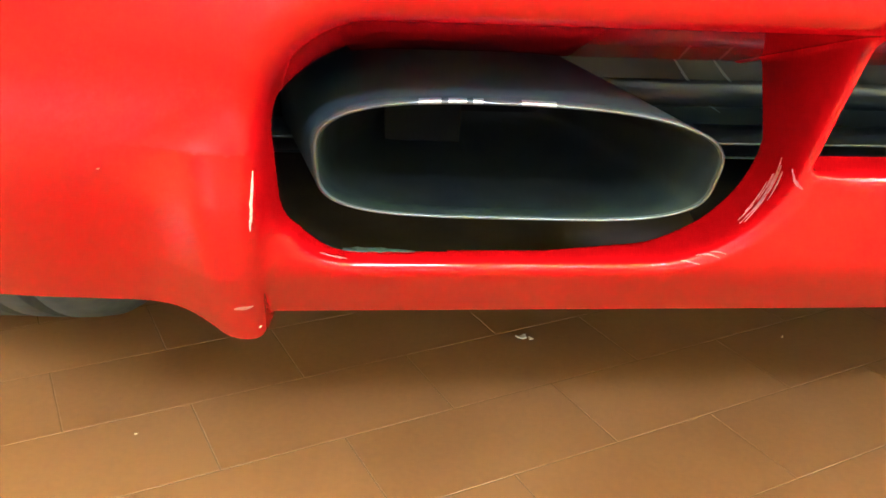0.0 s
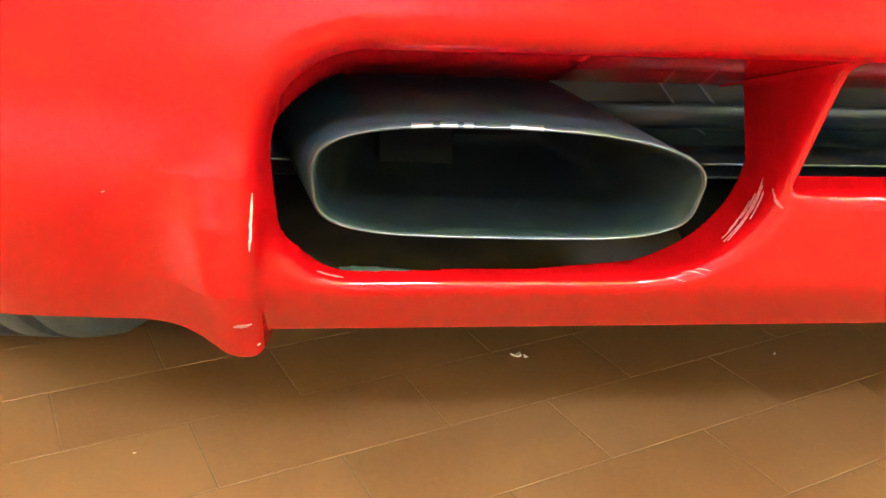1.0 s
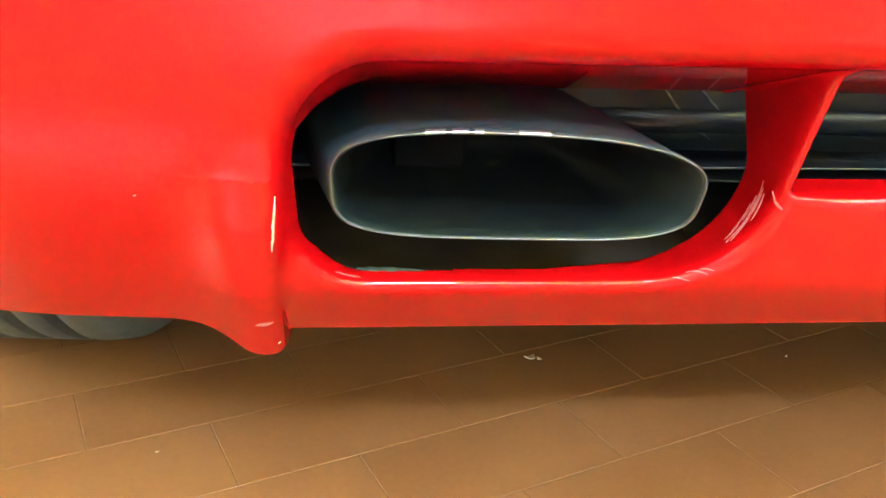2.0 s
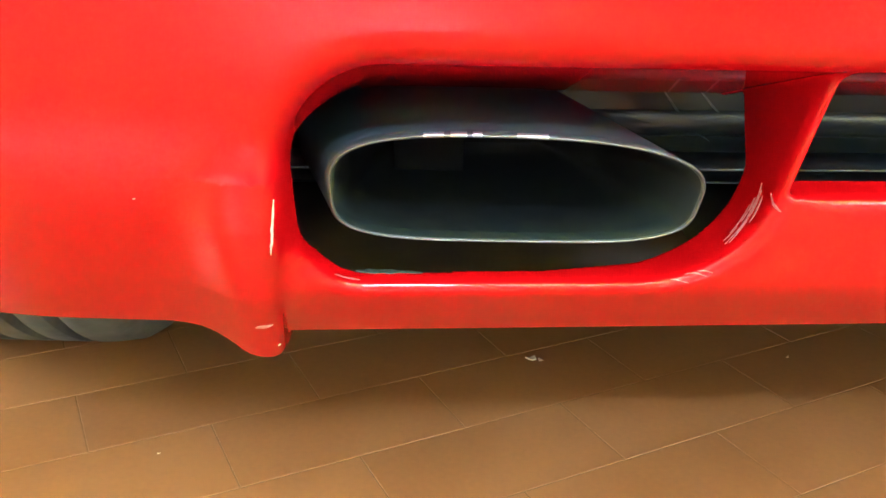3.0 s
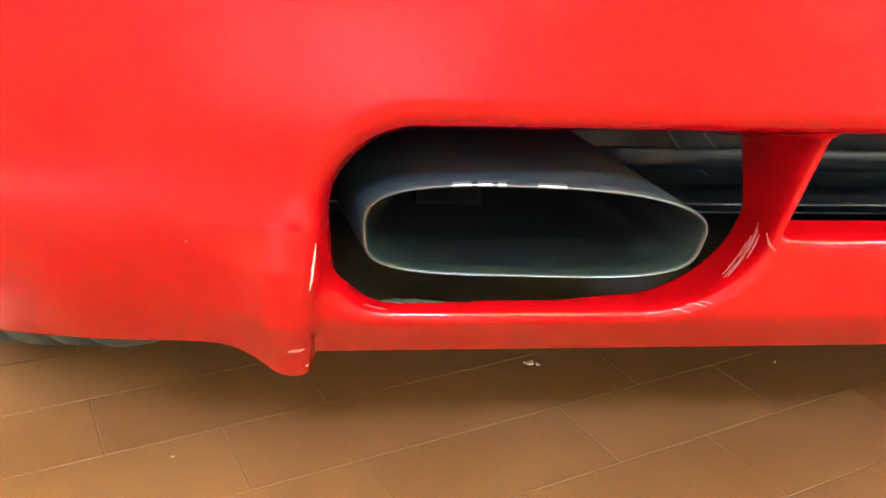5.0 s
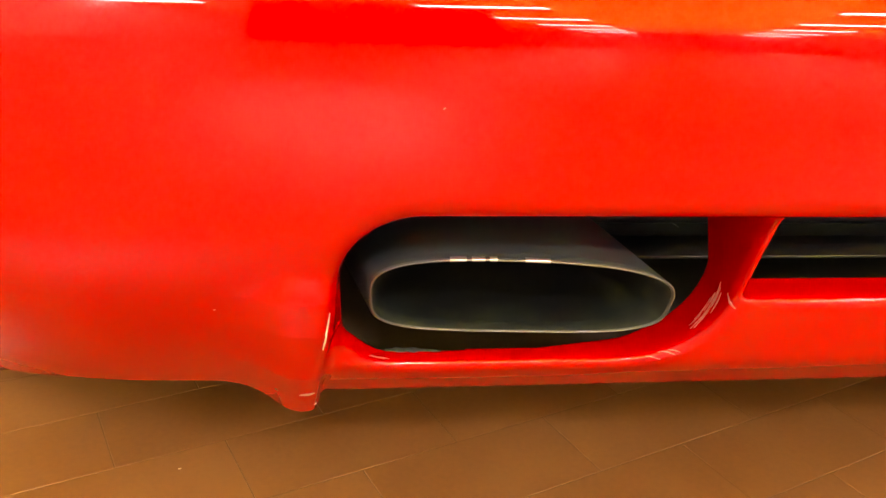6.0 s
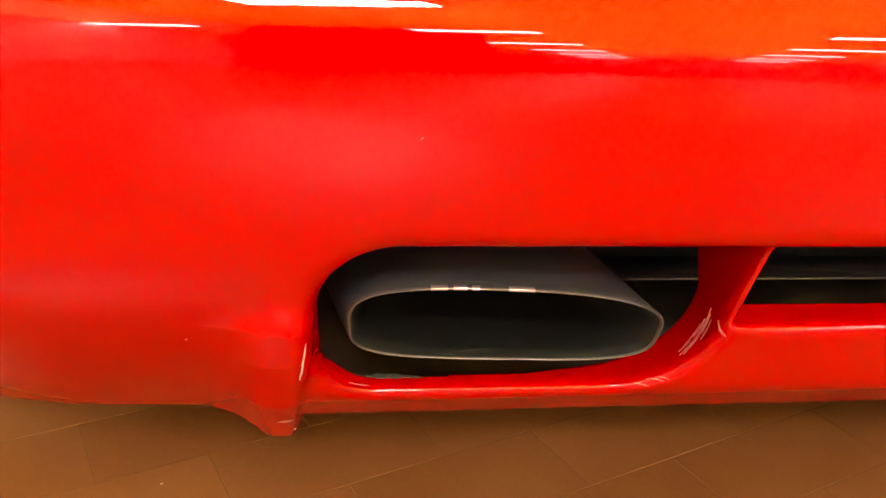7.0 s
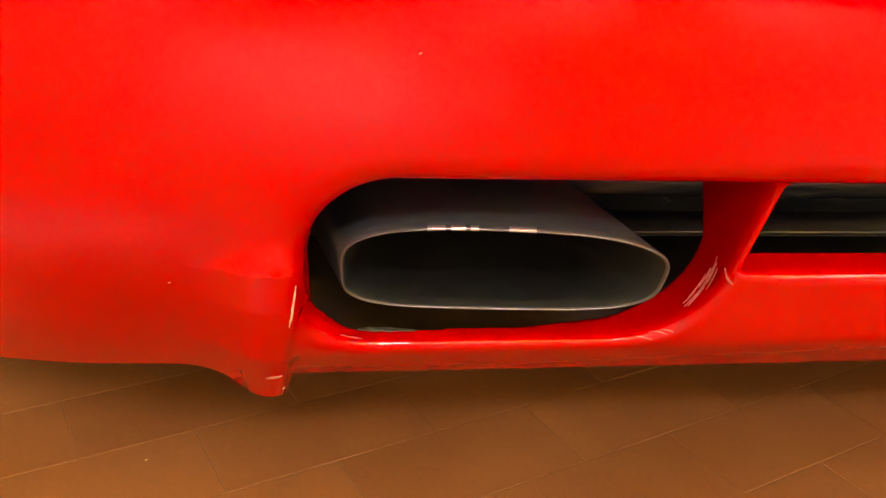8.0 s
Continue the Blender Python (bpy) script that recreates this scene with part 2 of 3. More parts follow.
def bumper_field(x, y, z, outside=False):
    ys = shifted(x, y)
    yy = wrapped(x, ys, z)
    sm = np.interp(z, _z, _slope)
    main = (np.interp(z, _z, _main) - yy) / np.sqrt(1 + sm * sm)
    # the fin that hangs beside the exhaust opening
    fy = np.interp(z, [0.20, 0.228, 0.26, 0.29, 0.33, 0.36], [-0.245, -0.273, -0.305, -0.3355, -0.363, -0.375])
    edge = 0.1215 + 0.115 * (z - 0.228)
    fin = smax((fy - yy) * 0.70, ((edge - 0.0190 - x) - 0.75 * (yy - fy)) * 0.78, 0.006)
    fin = smax(fin, x - edge, np.interp(z, [0.27, 0.31], [0.005, 0.007])) + np.maximum(z - 0.352, 0)
    main = smin(main, fin, 0.022)
    drop = np.clip((x - 0.074) / 0.030, 0, 1)
    zb = 0.2415 + 0.096 * np.clip(0.08 - x, -0.03, 0.10) - 0.0105 * drop * drop * (3 - 2 * drop)
    steep = 0.0105 / 0.030 * 6 * drop * (1 - drop)
    main = smax(main, (zb - z) / np.sqrt(1 + steep * steep), 0.0035)
    # the recess in which the openings lie
    zt = 0.3982 - 0.27 * (yy + 0.392)
    r = 0.037
    qx, qz = (x - 0.1363 + 0.17 * np.maximum(0.325 - z, 0)) - r, (zt - z) - r
    notch = np.sqrt(np.minimum(qx, 0) ** 2 + np.minimum(qz, 0) ** 2) - r - np.maximum(np.minimum(qx, qz), 0)
    main = smax(main, -notch, np.interp(z, [0.35, 0.38], [0.009, 0.010]))
    # the lower valance with its two openings
    sv = np.interp(z, _z, _vs)
    val = (np.interp(z, _z, _val) - yy) / np.sqrt(1 + sv * sv)
    val = smax(val, 0.2420 - z, 0.0035)
    val = np.maximum(val, 0.118 - x)
    val = np.maximum(val, z - zt - 0.011)
    # first opening: round lower corners
    def hole(x0, x1, z0, ra, rb):
        left = ra - np.sqrt(np.minimum(x - x0 - ra, 0) ** 2 + np.minimum(z - z0 - ra, 0) ** 2) + np.maximum(np.minimum(x - x0 - ra, z - z0 - ra), 0)
        right = rb - np.sqrt(np.minimum(x1 - x - rb, 0) ** 2 + np.minimum(z - z0 - rb, 0) ** 2) + np.maximum(np.minimum(x1 - x - rb, z - z0 - rb), 0)
        return np.minimum(left, right)     # positive inside
    h1 = hole(0.1400 - 0.010 * np.clip((z - 0.306) / 0.022, 0, 1), 0.3275, 0.2928, 0.023, 0.048)
    h2 = hole(0.3325, 0.90, 0.3400, 0.003, 0.02)
    val = smax(val, h1, 0.010)
    val = smax(val, h2, np.interp(x, [0.336, 0.350], [0.004, 0.009]))
    solid = smin(main, val, np.interp(x, [0.14, 0.20], [0.007, 0.0035]) * np.clip((z - 0.262) / 0.03, 0.15, 1))
    if outside:
        return solid
    shell = np.maximum(solid, -(solid + 0.004))
    # the flanges end a little behind the face
    web = np.interp(z, [0.28, 0.31, 0.3415, 0.372], [-0.298, -0.301, -0.307, -0.290])
    back = -0.311 + (web + 0.311) * np.clip((x - 0.24) / 0.06, 0, 1)
    back = np.where(x < 0.2, np.interp(z, [0.280, 0.286, 0.300, 0.325, 0.365, 0.385], [-0.300, -0.311, -0.314, -0.332, -0.350, -0.296]), back)
    back = np.where(x > 0.335, -0.325, back)
    inner = np.maximum(np.maximum(h1, h2) + 0.008, np.minimum(np.minimum(0.018 - np.abs(notch), 0.2 - x), z - 0.280))
    shell = smax(shell, -np.maximum(-inner, np.maximum(back - yy, z - zt + 0.001)), 0.0025)
    shell = smax(shell, -np.maximum(np.maximum(0.13 - x, -0.262 - yy), np.abs(z - zt) - 0.012), 0.0025)
    shell = np.maximum(shell, -np.maximum(np.maximum(0.116 - x, x - 0.145), np.maximum(-0.250 - yy, z - 0.312)))
    shell = np.maximum(shell, yy + 0.21)
    return shell


def bumper_zones(x, y, z):
    """0: painted outside, 1: black inside of the shell."""
    return np.where(bumper_field(x, y, z, outside=True) < -0.0024, 1, 0)


car = empty("car", "glossy red car standing on the tiled floor, rear end close up", "car")
bumper = put("rear_bumper", skin("rear_bumper", bumper_field, steps((-0.30, 0.006), (-0.09, 0.0016), (0.098, 0.0010), (0.156, 0.0016), (0.316, 0.0010), (0.336, 0.0016), (0.45, 0.006), (0.80, 0.02), (1.40, 0)),
                                steps((-0.50, 0.0016), (-0.24, 0.003), (0.0, 0)), steps((0.220, 0.0016), (0.53, 0.004), (0.56, 0)), PAINT, bumper_zones, (PLASTIC,)),
             car, "glossy red painted bumper with an oval exhaust opening")


def outline(n, x0, x1, h0, h1, p=2.6, q=2.6):
    """A flattened oval as (x, across) pairs, its upper and lower half of their own fullness."""
    out = []
    for i in range(n):
        a = 2 * math.pi * i / n
        c, s = math.cos(a), math.sin(a)
        e = 2 / (p if s > 0 else q)
        out.append(((x0 + x1) / 2 + (x1 - x0) / 2 * math.copysign(abs(c) ** e, c), (h0 + h1) / 2 + (h1 - h0) / 2 * math.copysign(abs(s) ** e, s)))
    return out


def loft(rings, close=False):
    verts = [v for r in rings for v in r]
    n = len(rings[0])
    faces = [(i * n + j, i * n + (j + 1) % n, (i + 1) * n + (j + 1) % n, (i + 1) * n + j) for i in range(len(rings) - 1) for j in range(n)]
    if close:
        faces.append(tuple(range((len(rings) - 1) * n, len(rings) * n)))
    return verts, faces


N = 120


def tip_ring(grow, back, widen=0.30, narrow=0.36):
    """A ring of the tail pipe, back metres behind the rim: the rim lies in a raked plane, and the pipe leans to one side behind it."""
    ring = []
    depth = max(back, 0)
    for x, w in outline(N, 0.1497 - grow - widen * depth, 0.2945 + grow - narrow * depth, -grow, 0.0580 + grow, 3.1, 3.9):
        k = (x - 0.222) / 0.072
        t = w / 0.0573
        up = min(max((t - 0.1) / 0.8, 0), 1)
        t += -0.075 * max(k, 0) ** 1.5 * up + 0.02 * k * (1 - up)
        ring.append((x, -0.3375 - 0.0275 * t * (1 - depth / 0.1) + back, 0.3157 + 0.0516 * t))
    return ring


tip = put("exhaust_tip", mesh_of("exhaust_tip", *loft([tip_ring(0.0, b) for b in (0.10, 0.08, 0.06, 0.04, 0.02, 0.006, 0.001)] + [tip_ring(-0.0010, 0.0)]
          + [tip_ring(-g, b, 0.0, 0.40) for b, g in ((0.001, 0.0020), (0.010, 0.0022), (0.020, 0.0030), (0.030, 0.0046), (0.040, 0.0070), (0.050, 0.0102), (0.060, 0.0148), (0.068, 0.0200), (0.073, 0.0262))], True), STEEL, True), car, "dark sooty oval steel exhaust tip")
tip.data.materials.append(PIPE_DARK)
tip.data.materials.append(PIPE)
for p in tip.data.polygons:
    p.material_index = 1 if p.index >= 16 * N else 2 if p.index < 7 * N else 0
put("rim", mesh_of("rim", *loft([tip_ring(-0.0017, 0.0012), tip_ring(-0.0016, 0.0000), tip_ring(-0.0012, -0.0006), tip_ring(-0.0008, -0.0007), tip_ring(-0.0004, -0.0003), tip_ring(0.0001, 0.0008)]), RIM, True), tip, "thin bare steel rim, worn grey")


def worn(x0, x1):
    """A bright stretch along the upper edge of the rim: a lamp reflection put in as steel."""
    rows = []
    for grow, back in ((-0.0012, -0.0004), (-0.0011, -0.0011), (-0.0004, -0.0010), (0.0005, 0.0000), (0.0004, 0.0016)):
        top = sorted(p for p in tip_ring(grow, back) if p[2] > 0.345)
        xs, ys, zs = zip(*top)
        rows.append([(x, float(np.interp(x, xs, ys)), float(np.interp(x, xs, zs))) for x in np.linspace(x0, x1, 6)])
    verts, n = [p for r in rows for p in r], 6
    faces = [(i * n + j, i * n + j + 1, (i + 1) * n + j + 1, (i + 1) * n + j) for i in range(len(rows) - 1) for j in range(n - 1)]
    put("worn_mark", mesh_of("worn_mark", verts, faces, RIM_GLINT, True), tip, "short bright steel piece on the rim, standing in for a lamp reflection")


for x0, x1 in ((0.1858, 0.1932), (0.1955, 0.2015), (0.2035, 0.2069), (0.2194, 0.2308)):
    worn(x0, x1)
part("baffle", box(0.172, 0.2045, -0.2830, -0.2620, 0.3290, 0.3600, 0.0006, 1), PIPE_DARK, tip, "near-black plate inside the pipe, coloured for its inner shade")

# muffler: a rounded tank across the tail, with its folded seams
def tank(x0, x1, section, name, mat, parent, label=""):
    verts, faces = loft([[(x, y + SLANT * (x - YAW0), z) for y, z in section] for x in np.linspace(x0, x1, 5)], True)
    faces.append(tuple(reversed(range(len(section)))))
    return put(name, mesh_of(name, verts, faces, mat, True), parent, label)


section = []
for i in range(72):
    a = 2 * math.pi * i / 72
    c, q = math.cos(a), math.sin(a)
    section.append((-0.140 - 0.108 * math.copysign(abs(c) ** 0.6, c), 0.352 + 0.056 * math.copysign(abs(q) ** 0.75, q)))
muffler = tank(0.03, 0.86, section, "muffler", MUFFLER, car, "dark metal muffler with folded seams")
for z, r in ((0.3275, 0.0006), (0.3090, 0.0006)):
    face_y = min(y for y, q in section if abs(q - z) < 0.006)
    tank(0.04, 0.85, [(face_y - 0.0002 + r * math.cos(t), z + r * math.sin(t)) for t in np.linspace(0, 2 * math.pi, 12, endpoint=False)], "seam", RIM, muffler)

for x0, x1 in ((0.04, 0.150), (0.290, 0.85)):
    tank(x0, x1, [(-0.235, 0.3280), (-0.2744, 0.3280), (-0.2750, 0.3284), (-0.2750, 0.3292), (-0.2744, 0.3296), (-0.235, 0.3296)], "seam_flange", RIM, muffler)
# raised band of lighter metal, added for the soft highlight across the muffler
tank(0.20, 0.85, [(-0.2460 + 0.0036 * math.cos(t), 0.3455 + 0.0075 * math.sin(t)) for t in np.linspace(0, 2 * math.pi, 20, endpoint=False)], "bead", SHEEN_METAL, muffler)

# wheel: a tyre with three circumferential grooves, flattened where it stands
wheel = tagged(new("wheel"), "")
wheel.parent = car
R, cx, cy = 0.315, -0.186, 0.2405
prof = [(0.085, 0.20), (0.112, 0.235), (0.117, 0.265), (0.114, 0.290), (0.106, 0.304), (0.094, 0.3115), (0.074, 0.3145)]
for g in (0.0545, 0.018, -0.0185, -0.055):
    prof += [(g + 0.0076, R), (g + 0.0064, R - 0.001), (g + 0.0056, R - 0.016), (g - 0.0056, R - 0.016), (g - 0.0064, R - 0.001), (g - 0.0076, R)]
prof += [(-p, r) for p, r in reversed(prof[:7])]
rings = [[(cx + px, cy + r * math.sin(2 * math.pi * i / 160), max(0.0008 + (R - r), R - 0.006 - r * math.cos(2 * math.pi * i / 160))) for i in range(160)] for px, r in prof]
put("tyre", mesh_of("tyre", *loft(rings), RUBBER, True), wheel, "dusty dark grey rubber tyre with wide grooves")
rim_profile = [(0.086, 0.205), (0.09, 0.195), (0.07, 0.18), (0.03, 0.17), (0.02, 0.05), (0.02, 0.001)]
put("wheel_rim", mesh_of("wheel_rim", *loft([[(cx + px, cy + r * math.sin(2 * math.pi * i / 64), R - 0.006 - r * math.cos(2 * math.pi * i / 64)) for i in range(64)] for px, r in rim_profile]), MUFFLER, True), wheel)

# the body behind and above the bumper, and the underside that keeps the floor dark
put("rear_panel", mesh_of("rear_panel", *loft([[(x, y + SLANT * (x - YAW0), z) for y, z in ((-0.325, 0.535), (-0.338, 0.562), (-0.31, 0.60), (-0.27, 0.70), (-0.21, 0.84), (-0.05, 0.90), (3.0, 0.90), (3.9, 0.62), (3.9, 0.42), (0.56, 0.42), (-0.02, 0.508))]
    for x in (-0.35, 1.40)], True), PAINT, False), car, "red painted body panel above the bumper")
put("underbody", mesh_of("underbody", *loft([[(x, y, z) for y, z in ((-0.04, 0.28), (-0.04, 0.41), (3.85, 0.41), (3.85, 0.115), (0.02, 0.115), (0.0, 0.14))] for x in (-0.085, 1.15)], True), SHADE_BROWN, False), car, "dark brown underside of the car, coloured like shaded floor")
# plates added below the muffler, dark in place of the shade seen there
plate_section = [(-0.262, 0.2560), (-0.260, 0.2535), (-0.12, 0.262), (-0.03, 0.285), (-0.032, 0.288), (-0.12, 0.265)]
tank(-0.08, 0.346, plate_section, "heat_shield", SHADE_BROWN, car, "added brown plate below the muffler, coloured like shaded floor")
tank(0.347, 0.86, plate_section, "floor_pan", SHADE_GREY, car, "added grey plate below the muffler, for the shade there")
# unseen black plate, added to stop light leaking in behind the bumper
part("inner_panel", box(-0.28, 0.86, -0.225, -0.215, 0.385, 0.505), PLASTIC, car, "added black plate behind the bumper, stops stray light")
# skirts, apron and flank: out of view, added to keep light from under the car
put("side_skirt", mesh_of("side_skirt", *loft([[(x, y, z) for y, z in ((0.58, 0.12), (0.58, 0.42), (3.9, 0.42), (3.9, 0.12))] for x in (-0.35, -0.09)], True), PAINT, False), car)
put("side_skirt", mesh_of("side_skirt", *loft([[(x, y, z) for y, z in ((0.10, 0.12), (-0.15, 0.30), (-0.15, 0.50), (3.9, 0.42), (3.9, 0.12))] for x in (1.16, 1.40)], True), PAINT, False), car)
part("front_apron", box(-0.35, 1.40, 3.86, 3.92, 0.10, 0.42, 0.01), PAINT, car)
put("flank", mesh_of("flank", *loft([[(x, y, z) for y, z in [(-0.17, 0.262), (-0.17, 0.50), (0.62, 0.50), (0.62, 0.20)] + [(0.24 + 0.345 * math.cos(a), 0.31 + 0.345 * math.sin(a)) for a in np.linspace(0.0, math.pi, 17)] + [(-0.105, 0.262)]] for x in (-0.345, -0.318)], True), PAINT, False), car, "red painted side of the car round the wheel")
put("wheel_housing", mesh_of("wheel_housing", *loft([[(x, 0.24 + r * math.cos(a), 0.31 + r * math.sin(a)) for r, a in [(0.36, math.pi * i / 16) for i in range(17)] + [(0.37, math.pi * i / 16) for i in range(16, -1, -1)]] for x in (-0.345, -0.088)], False), PLASTIC, True), car)

# ---- wear on the car: scuffs, chips, scratches ----
def settle(points, lift=0.0003):
    """Points laid on the bumper's skin, with its normals."""
    p = np.array(points, dtype=float)
    for _ in range(6):
        g = np.stack([(bumper_field(*(p + o).T, outside=True) - bumper_field(*(p - o).T, outside=True)) / 4e-4 for o in 2e-4 * np.eye(3)], 1)
        p = p - 0.8 * (bumper_field(*p.T, outside=True) / np.maximum((g * g).sum(1), 0.3))[:, None] * g
    n = g / np.linalg.norm(g, axis=1)[:, None]
    return p + lift * n, n


def scuff(points, width, name="scuff", mat=None, label="", n=9):
    """A worn stroke that follows the bumper's skin, ragged along its edges."""
    pts = np.array(points, dtype=float)
    s = np.linspace(0, len(pts) - 1, n)
    line = np.stack([np.interp(s, range(len(pts)), pts[:, d]) for d in range(3)], 1)
    line, normal = settle(line)
    verts = []
    for i in range(n):
        along = line[min(i + 1, n - 1)] - line[max(i - 1, 0)]
        side = np.cross(along, normal[i])
        side /= np.linalg.norm(side)
        taper = math.sin(math.pi * (i + 0.4) / (n - 0.2))
        for sign in (-1, 1):
            verts.append(line[i] + side * sign * width * 0.5 * max(taper, 0.12) * random.uniform(0.55, 1.25))
    verts = settle(verts)[0]
    under = settle(verts, -0.0006)[0]
    v = [tuple(p) for p in verts] + [tuple(p) for p in under]
    m = 2 * n
    faces = [(2 * i, 2 * i + 1, 2 * i + 3, 2 * i + 2) for i in range(n - 1)]
    rim = [2 * i for i in range(n)] + [2 * i + 1 for i in range(n - 1, -1, -1)]
    faces += [(rim[i], rim[(i + 1) % m], m + rim[(i + 1) % m], m + rim[i]) for i in range(m)]
    return put(name, mesh_of(name, v, faces, mat or SCUFF), bumper, label)


# rubbed corner below the web between the openings: many fine strokes
for i in range(15):
    a, w = random.random(), random.gauss(0, 0.0022)
    p0 = Vector((0.3182, -0.3192, 0.3100)).lerp(Vector((0.3276, -0.3275, 0.3440)), 0.55 * a)
    p1 = p0 + Vector((0.0042, -0.0010, 0.0105)) * random.uniform(0.5, 1.3)
    off = Vector((0.85 * w, -0.9 * w, -0.35 * w))
    scuff([p0 + off, (p0 + p1) / 2 + off + Vector((random.gauss(0, 0.0003), 0, 0)), p1 + off], random.uniform(0.0003, 0.0007), mat=RUB, label="pale rubbed scratch in the paint", n=7)
for line, w in (([(0.3291, -0.3353, 0.3367), (0.3324, -0.3367, 0.3338)], 0.0014),
                ([(0.3285, -0.3340, 0.3392), (0.3300, -0.3360, 0.3360)], 0.0010)):
    scuff(line, w, mat=RUB, label="pale rubbed scratch in the paint", n=9)
# the fin's edge, worn through
scuff([(0.1356, -0.3780, 0.3445), (0.1345, -0.3750, 0.3350), (0.1330, -0.3705, 0.3240), (0.1320, -0.3678, 0.3150)], 0.0013, label="fin edge worn through to pale primer", n=14)
# short scratches at both ends of the lip
for x0, x1, y, z, w in ((0.1470, 0.1535, -0.3290, 0.2945, 0.0007), (0.1500, 0.1580, -0.3278, 0.2930, 0.0006), (0.1545, 0.1600, -0.3268, 0.2922, 0.0005),
                        (0.2960, 0.3040, -0.3200, 0.2935, 0.0006), (0.3010, 0.3110, -0.3215, 0.2975, 0.0007), (0.3060, 0.3130, -0.3230, 0.2995, 0.0005)):
    scuff([(x0, y, z), ((x0 + x1) / 2, y, z), (x1, y, z)], w, mat=RUB, label="pale rubbed scratch in the paint", n=8)
scuff([(0.1130, -0.325, 0.2585), (0.1165, -0.325, 0.2602), (0.1215, -0.325, 0.2632)], 0.0032, mat=RUB, label="pale rubbed patch in the paint")
scuff([(0.1205, -0.300, 0.2380), (0.1225, -0.300, 0.2400)], 0.0016, label="pale rubbed patch in the paint")
for p in ((0.1769, -0.411, 0.4468), (0.081, -0.379, 0.334)):
    scuff([p, (p[0] + 0.0010, p[1], p[2] + 0.0006)], 0.0005, "paint_chip", RUB, label="tiny pale chip in the paint", n=4)
# a scraped place on the lip, bare grey plastic
scuff([(0.158, -0.3190, 0.2945), (0.164, -0.3180, 0.2935), (0.175, -0.3180, 0.2932), (0.187, -0.3185, 0.2940)], 0.0046, "paint_chip", BARE, "scraped grey patch on the lip", 11)
# scratches across the muffler
for line in (((0.3004, 0.3654), (0.3100, 0.3535), (0.3168, 0.3459), (0.3240, 0.3400), (0.3307, 0.3359)), ((0.3192, 0.3649), (0.3290, 0.3545), (0.3404, 0.3441))):
    verts = []
    for i, (x, z) in enumerate(line):
        y = min(q[0] for q in section if abs(q[1] - z) < 0.006) + SLANT * (x - YAW0)
        w = 0.0004 if i not in (0, len(line) - 1) else 0.0001
        verts += [(x - w, y - 0.0005, z - w), (x + w, y - 0.0005, z + w), (x + w, y + 0.003, z + w), (x - w, y + 0.003, z - w)]
    k = len(line) - 1
    faces = [(4 * i + j, 4 * i + (j + 1) % 4, 4 * i + 4 + (j + 1) % 4, 4 * i + 4 + j) for i in range(k) for j in range(4)]
    put("scratch", mesh_of("scratch", verts, faces, RIM), muffler)

# ---- the hall: long, square to its floor tiles; the car stands at an angle in it ----
ANG = radians(26.6)
ca, sa = math.cos(ANG), math.sin(ANG)
HALL = pose(0, 0, 0, 0, 0, 26.6)
U0, U1, V0, V1, H = -4.6, 7.0, -19.0, 6.0, 4.2


def slab(name, x0, x1, y0, y1, z0, z1, mat, label):
    ob = part(name, box(x0, x1, y0, y1, z0, z1), mat, None)
    ob.matrix_basis = HALL
    return tagged(ob, label, "structure", "", "structure")


floor = slab("floor", U0, U1, V0, V1, -0.12, -0.0004, GROUT, "floor of brown tiles with pale joints")
slab("wall_south", U0 - 0.2, U1 + 0.2, V0 - 0.2, V0, -0.12, H, WALL, "plain grey wall")
slab("wall_north", U0 - 0.2, U1 + 0.2, V1, V1 + 0.2, -0.12, H, WALL, "plain grey wall")
slab("wall_west", U0 - 0.2, U0, V0, V1, -0.12, H, PALE, "plain white wall")
slab("wall_east", U1, U1 + 0.2, V0, V1, -0.12, H, WALL, "plain grey wall")
slab("wall_partition", U0, -1.75, -9.4, -9.2, -0.12, H, DARK, "dark wall that closes a part of the hall")
slab("ceiling", U0 - 0.2, U1 + 0.2, V0 - 0.2, V1 + 0.2, H, H + 0.1, CEIL, "plain warm ceiling")

# ceiling strips, hung a little below the ceiling in three long rows
lamp = empty("ceiling_light", "white strip light hung below the ceiling, lit", "ceiling light", group="ceiling lights")
part("housing", box(-0.52, 0.52, -0.165, 0.165, 0.004, 0.049, 0.006), WHITE, lamp)
part("diffuser", box(-0.50, 0.50, -0.15, 0.15, -0.02, 0.006, 0.008), TUBE, lamp)
part("uplight", box(-0.50, 0.50, -0.10, 0.10, 0.048, 0.056, 0.002), UP, lamp)
for x in (-0.42, 0.42):
    part("hanger", box(x - 0.004, x + 0.004, -0.004, 0.004, 0.048, 1.302), WHITE, lamp)
boosted = tagged(copy_thing(lamp, HALL @ pose(-1.25, -3.5, H - 1.30)), "white strip light hung below the ceiling, lit very brightly")
for o in boosted.children:
    if o.name.startswith("diffuser"):
        o.data = o.data.copy()
        o.data.materials[0] = BOOSTED_TUBE
spots = [(-1.25 + row, -3.5 - 2.95 * k) for row in (0.0, -2.9, 3.1, 6.0) for k in range(-3, 6) if not (row > 5 and k < -1) and not (row < -2 and k > 1) and not (row == 0 and k == 0)]
for u, v in spots:
    copy_thing(lamp, HALL @ pose(u, v, H - 1.30))
lamp.matrix_basis = HALL @ pose(-0.04, 3.94, H - 1.30)

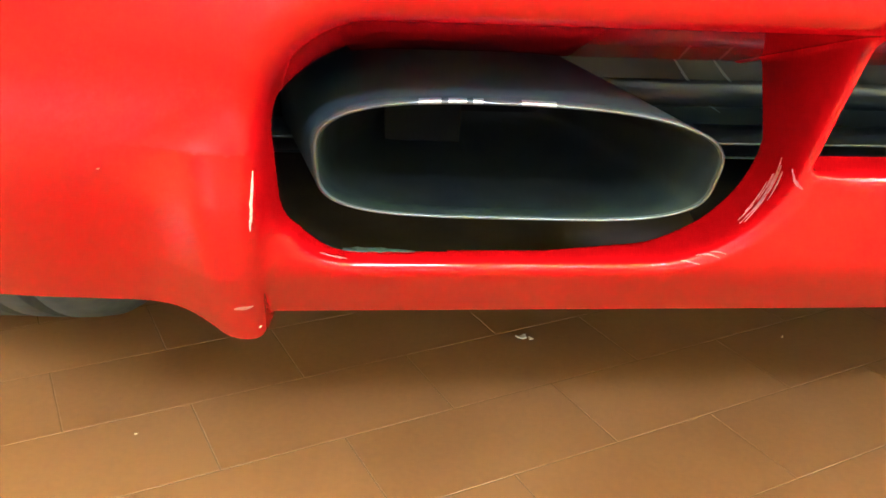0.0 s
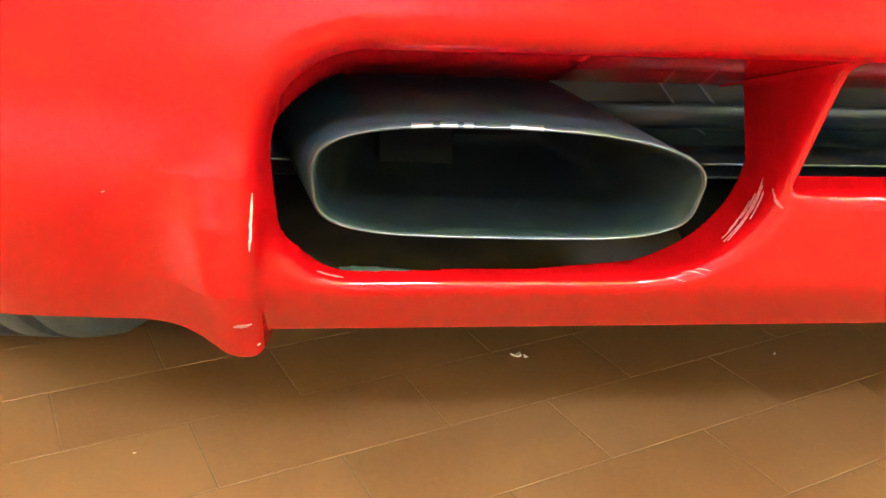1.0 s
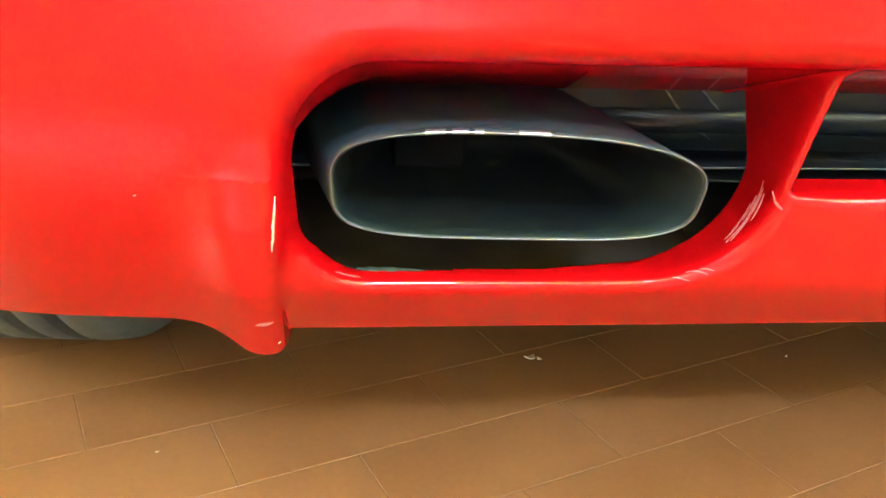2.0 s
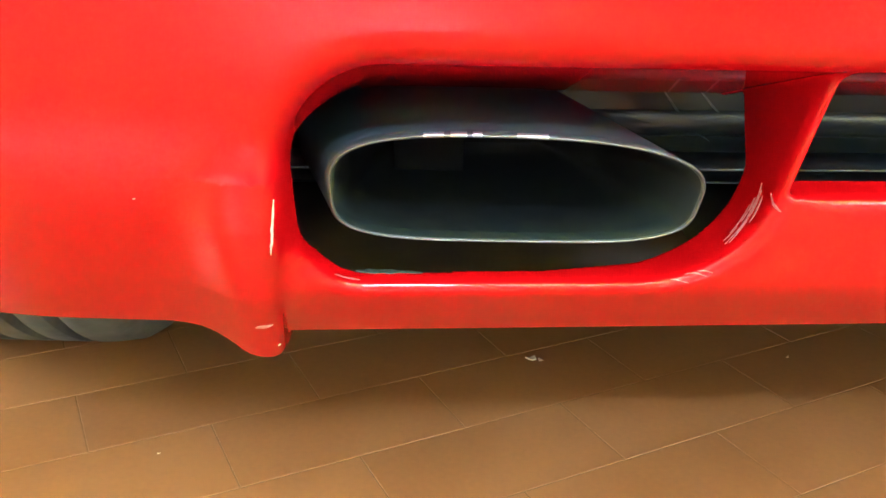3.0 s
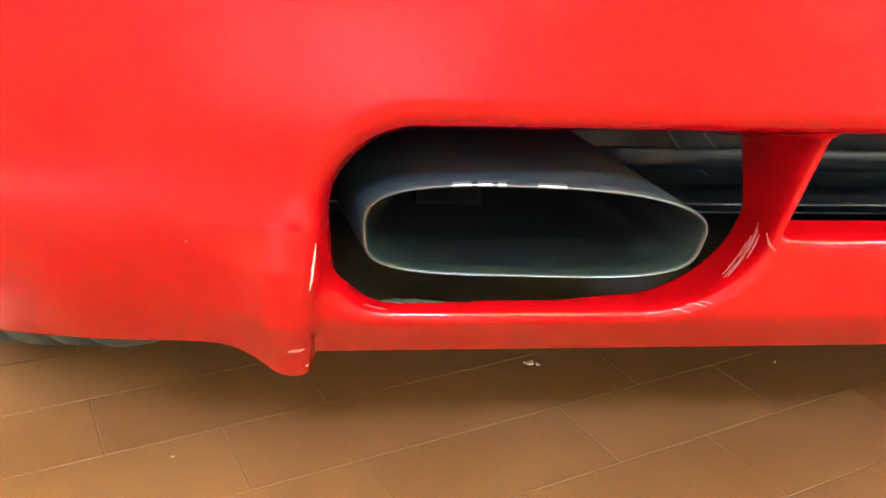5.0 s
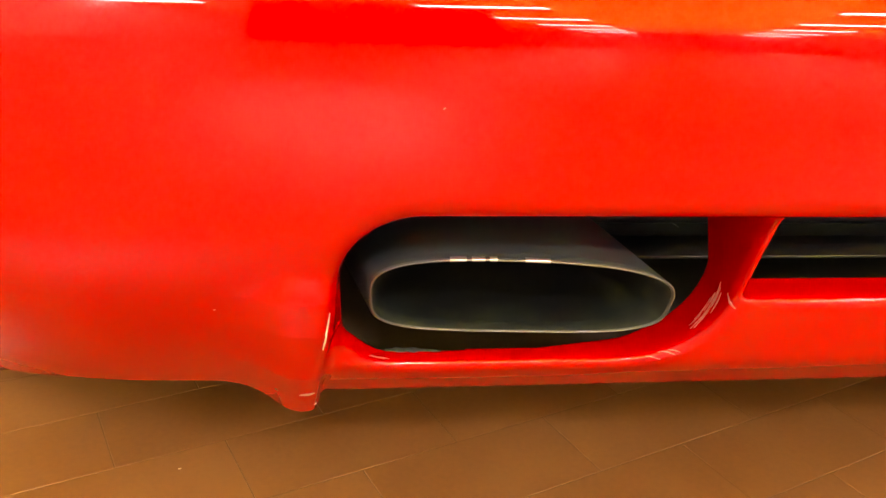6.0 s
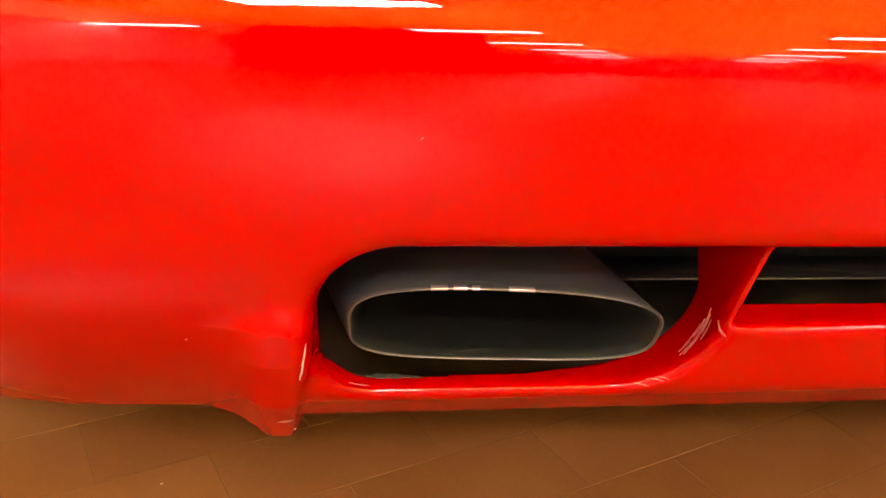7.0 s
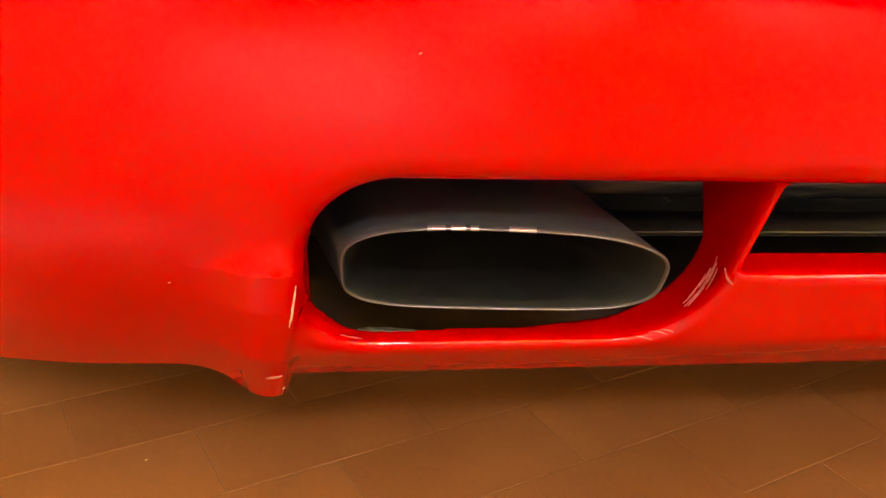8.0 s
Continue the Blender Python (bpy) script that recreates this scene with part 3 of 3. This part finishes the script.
# floor tiles, laid in half bond at an angle to the car
TW, TL, JOINT = 0.10, 0.207, 0.0014
def tile_verts(u0, u1, v0, v1):
    b = 0.0002
    out = []
    for du, z in ((0, -0.006), (0, -b), (b, 0)):
        for u, v in ((u0 + du, v0 + du), (u1 - du, v0 + du), (u1 - du, v1 - du), (u0 + du, v1 - du)):
            out.append((u, v, z))
    return out
FACES = [(8, 9, 10, 11)] + [(4 * k + i, 4 * k + (i + 1) % 4, 4 * k + 4 + (i + 1) % 4, 4 * k + 4 + i) for k in (0, 1) for i in range(4)]
tile_mesh = mesh_of("tile", tile_verts(JOINT / 2, TL - JOINT / 2, JOINT / 2, TW - JOINT / 2), FACES, TILE)
rest_v, rest_f = [], []
for r in range(int(V0 / TW), int(V1 / TW)):
    for c in range(int(U0 / TL), int(U1 / TL)):
        u, v = (c + 0.5 * ((r + 1) % 2)) * TL, r * TW
        mx, my = u + TL / 2, v + TW / 2
        x, y = ca * mx - sa * my, sa * mx + ca * my
        if -0.75 < x < 1.15 and -0.6 < y < 1.35:
            ob = put("tile", tile_mesh, floor)
            ob.matrix_basis = pose(u, v, random.uniform(-0.0001, 0.0001))
        else:
            o = len(rest_v)
            rest_v += tile_verts(u + JOINT / 2, u + TL - JOINT / 2, v + JOINT / 2, v + TW - JOINT / 2)
            rest_f += [tuple(o + i for i in f) for f in FACES]
put("tiles", mesh_of("tiles", rest_v, rest_f, TILE), floor, kind="stuff")

# ---- litter on the floor ----
def flake(name, x, y, size, turn, mat, label):
    """A curled flake of dirt: a bent, ragged plate with some thickness."""
    rings = []
    n = 12
    for z in (0.0, 1.0):
        ring = []
        for i in range(n):
            a = 2 * math.pi * i / n
            r = size * (1 + 0.35 * math.sin(3 * a + size * 900) * random.uniform(0.6, 1.2))
            px, py = r * math.cos(a), 0.55 * r * math.sin(a)
            ring.append((px, py, 0.0006 + 0.5 * size * (px / size) ** 2 * 0.55 + z * 0.22 * size))
        rings.append(ring)
    verts, faces = loft(rings, True)
    faces.append(tuple(reversed(range(n))))
    ob = put(name, mesh_of(name, verts, faces, mat), None, label, category="crumb")
    ob.matrix_basis = pose(x, y, 0.0003, 0, 0, turn)
    return ob


flake("crumb", 0.3035, 0.133, 0.0056, 20, PAPER, "pale curled flake lying on the tiles")
flake("crumb", 0.3125, 0.131, 0.0030, 130, PAPER, "small pale curled flake lying on the tiles")
flake("crumb", 0.582, 0.151, 0.0020, 60, PAPER, "tiny pale crumb lying on the tiles")
flake("crumb", -0.033, -0.047, 0.0014, 10, PAPER, "tiny pale crumb lying on the tiles")
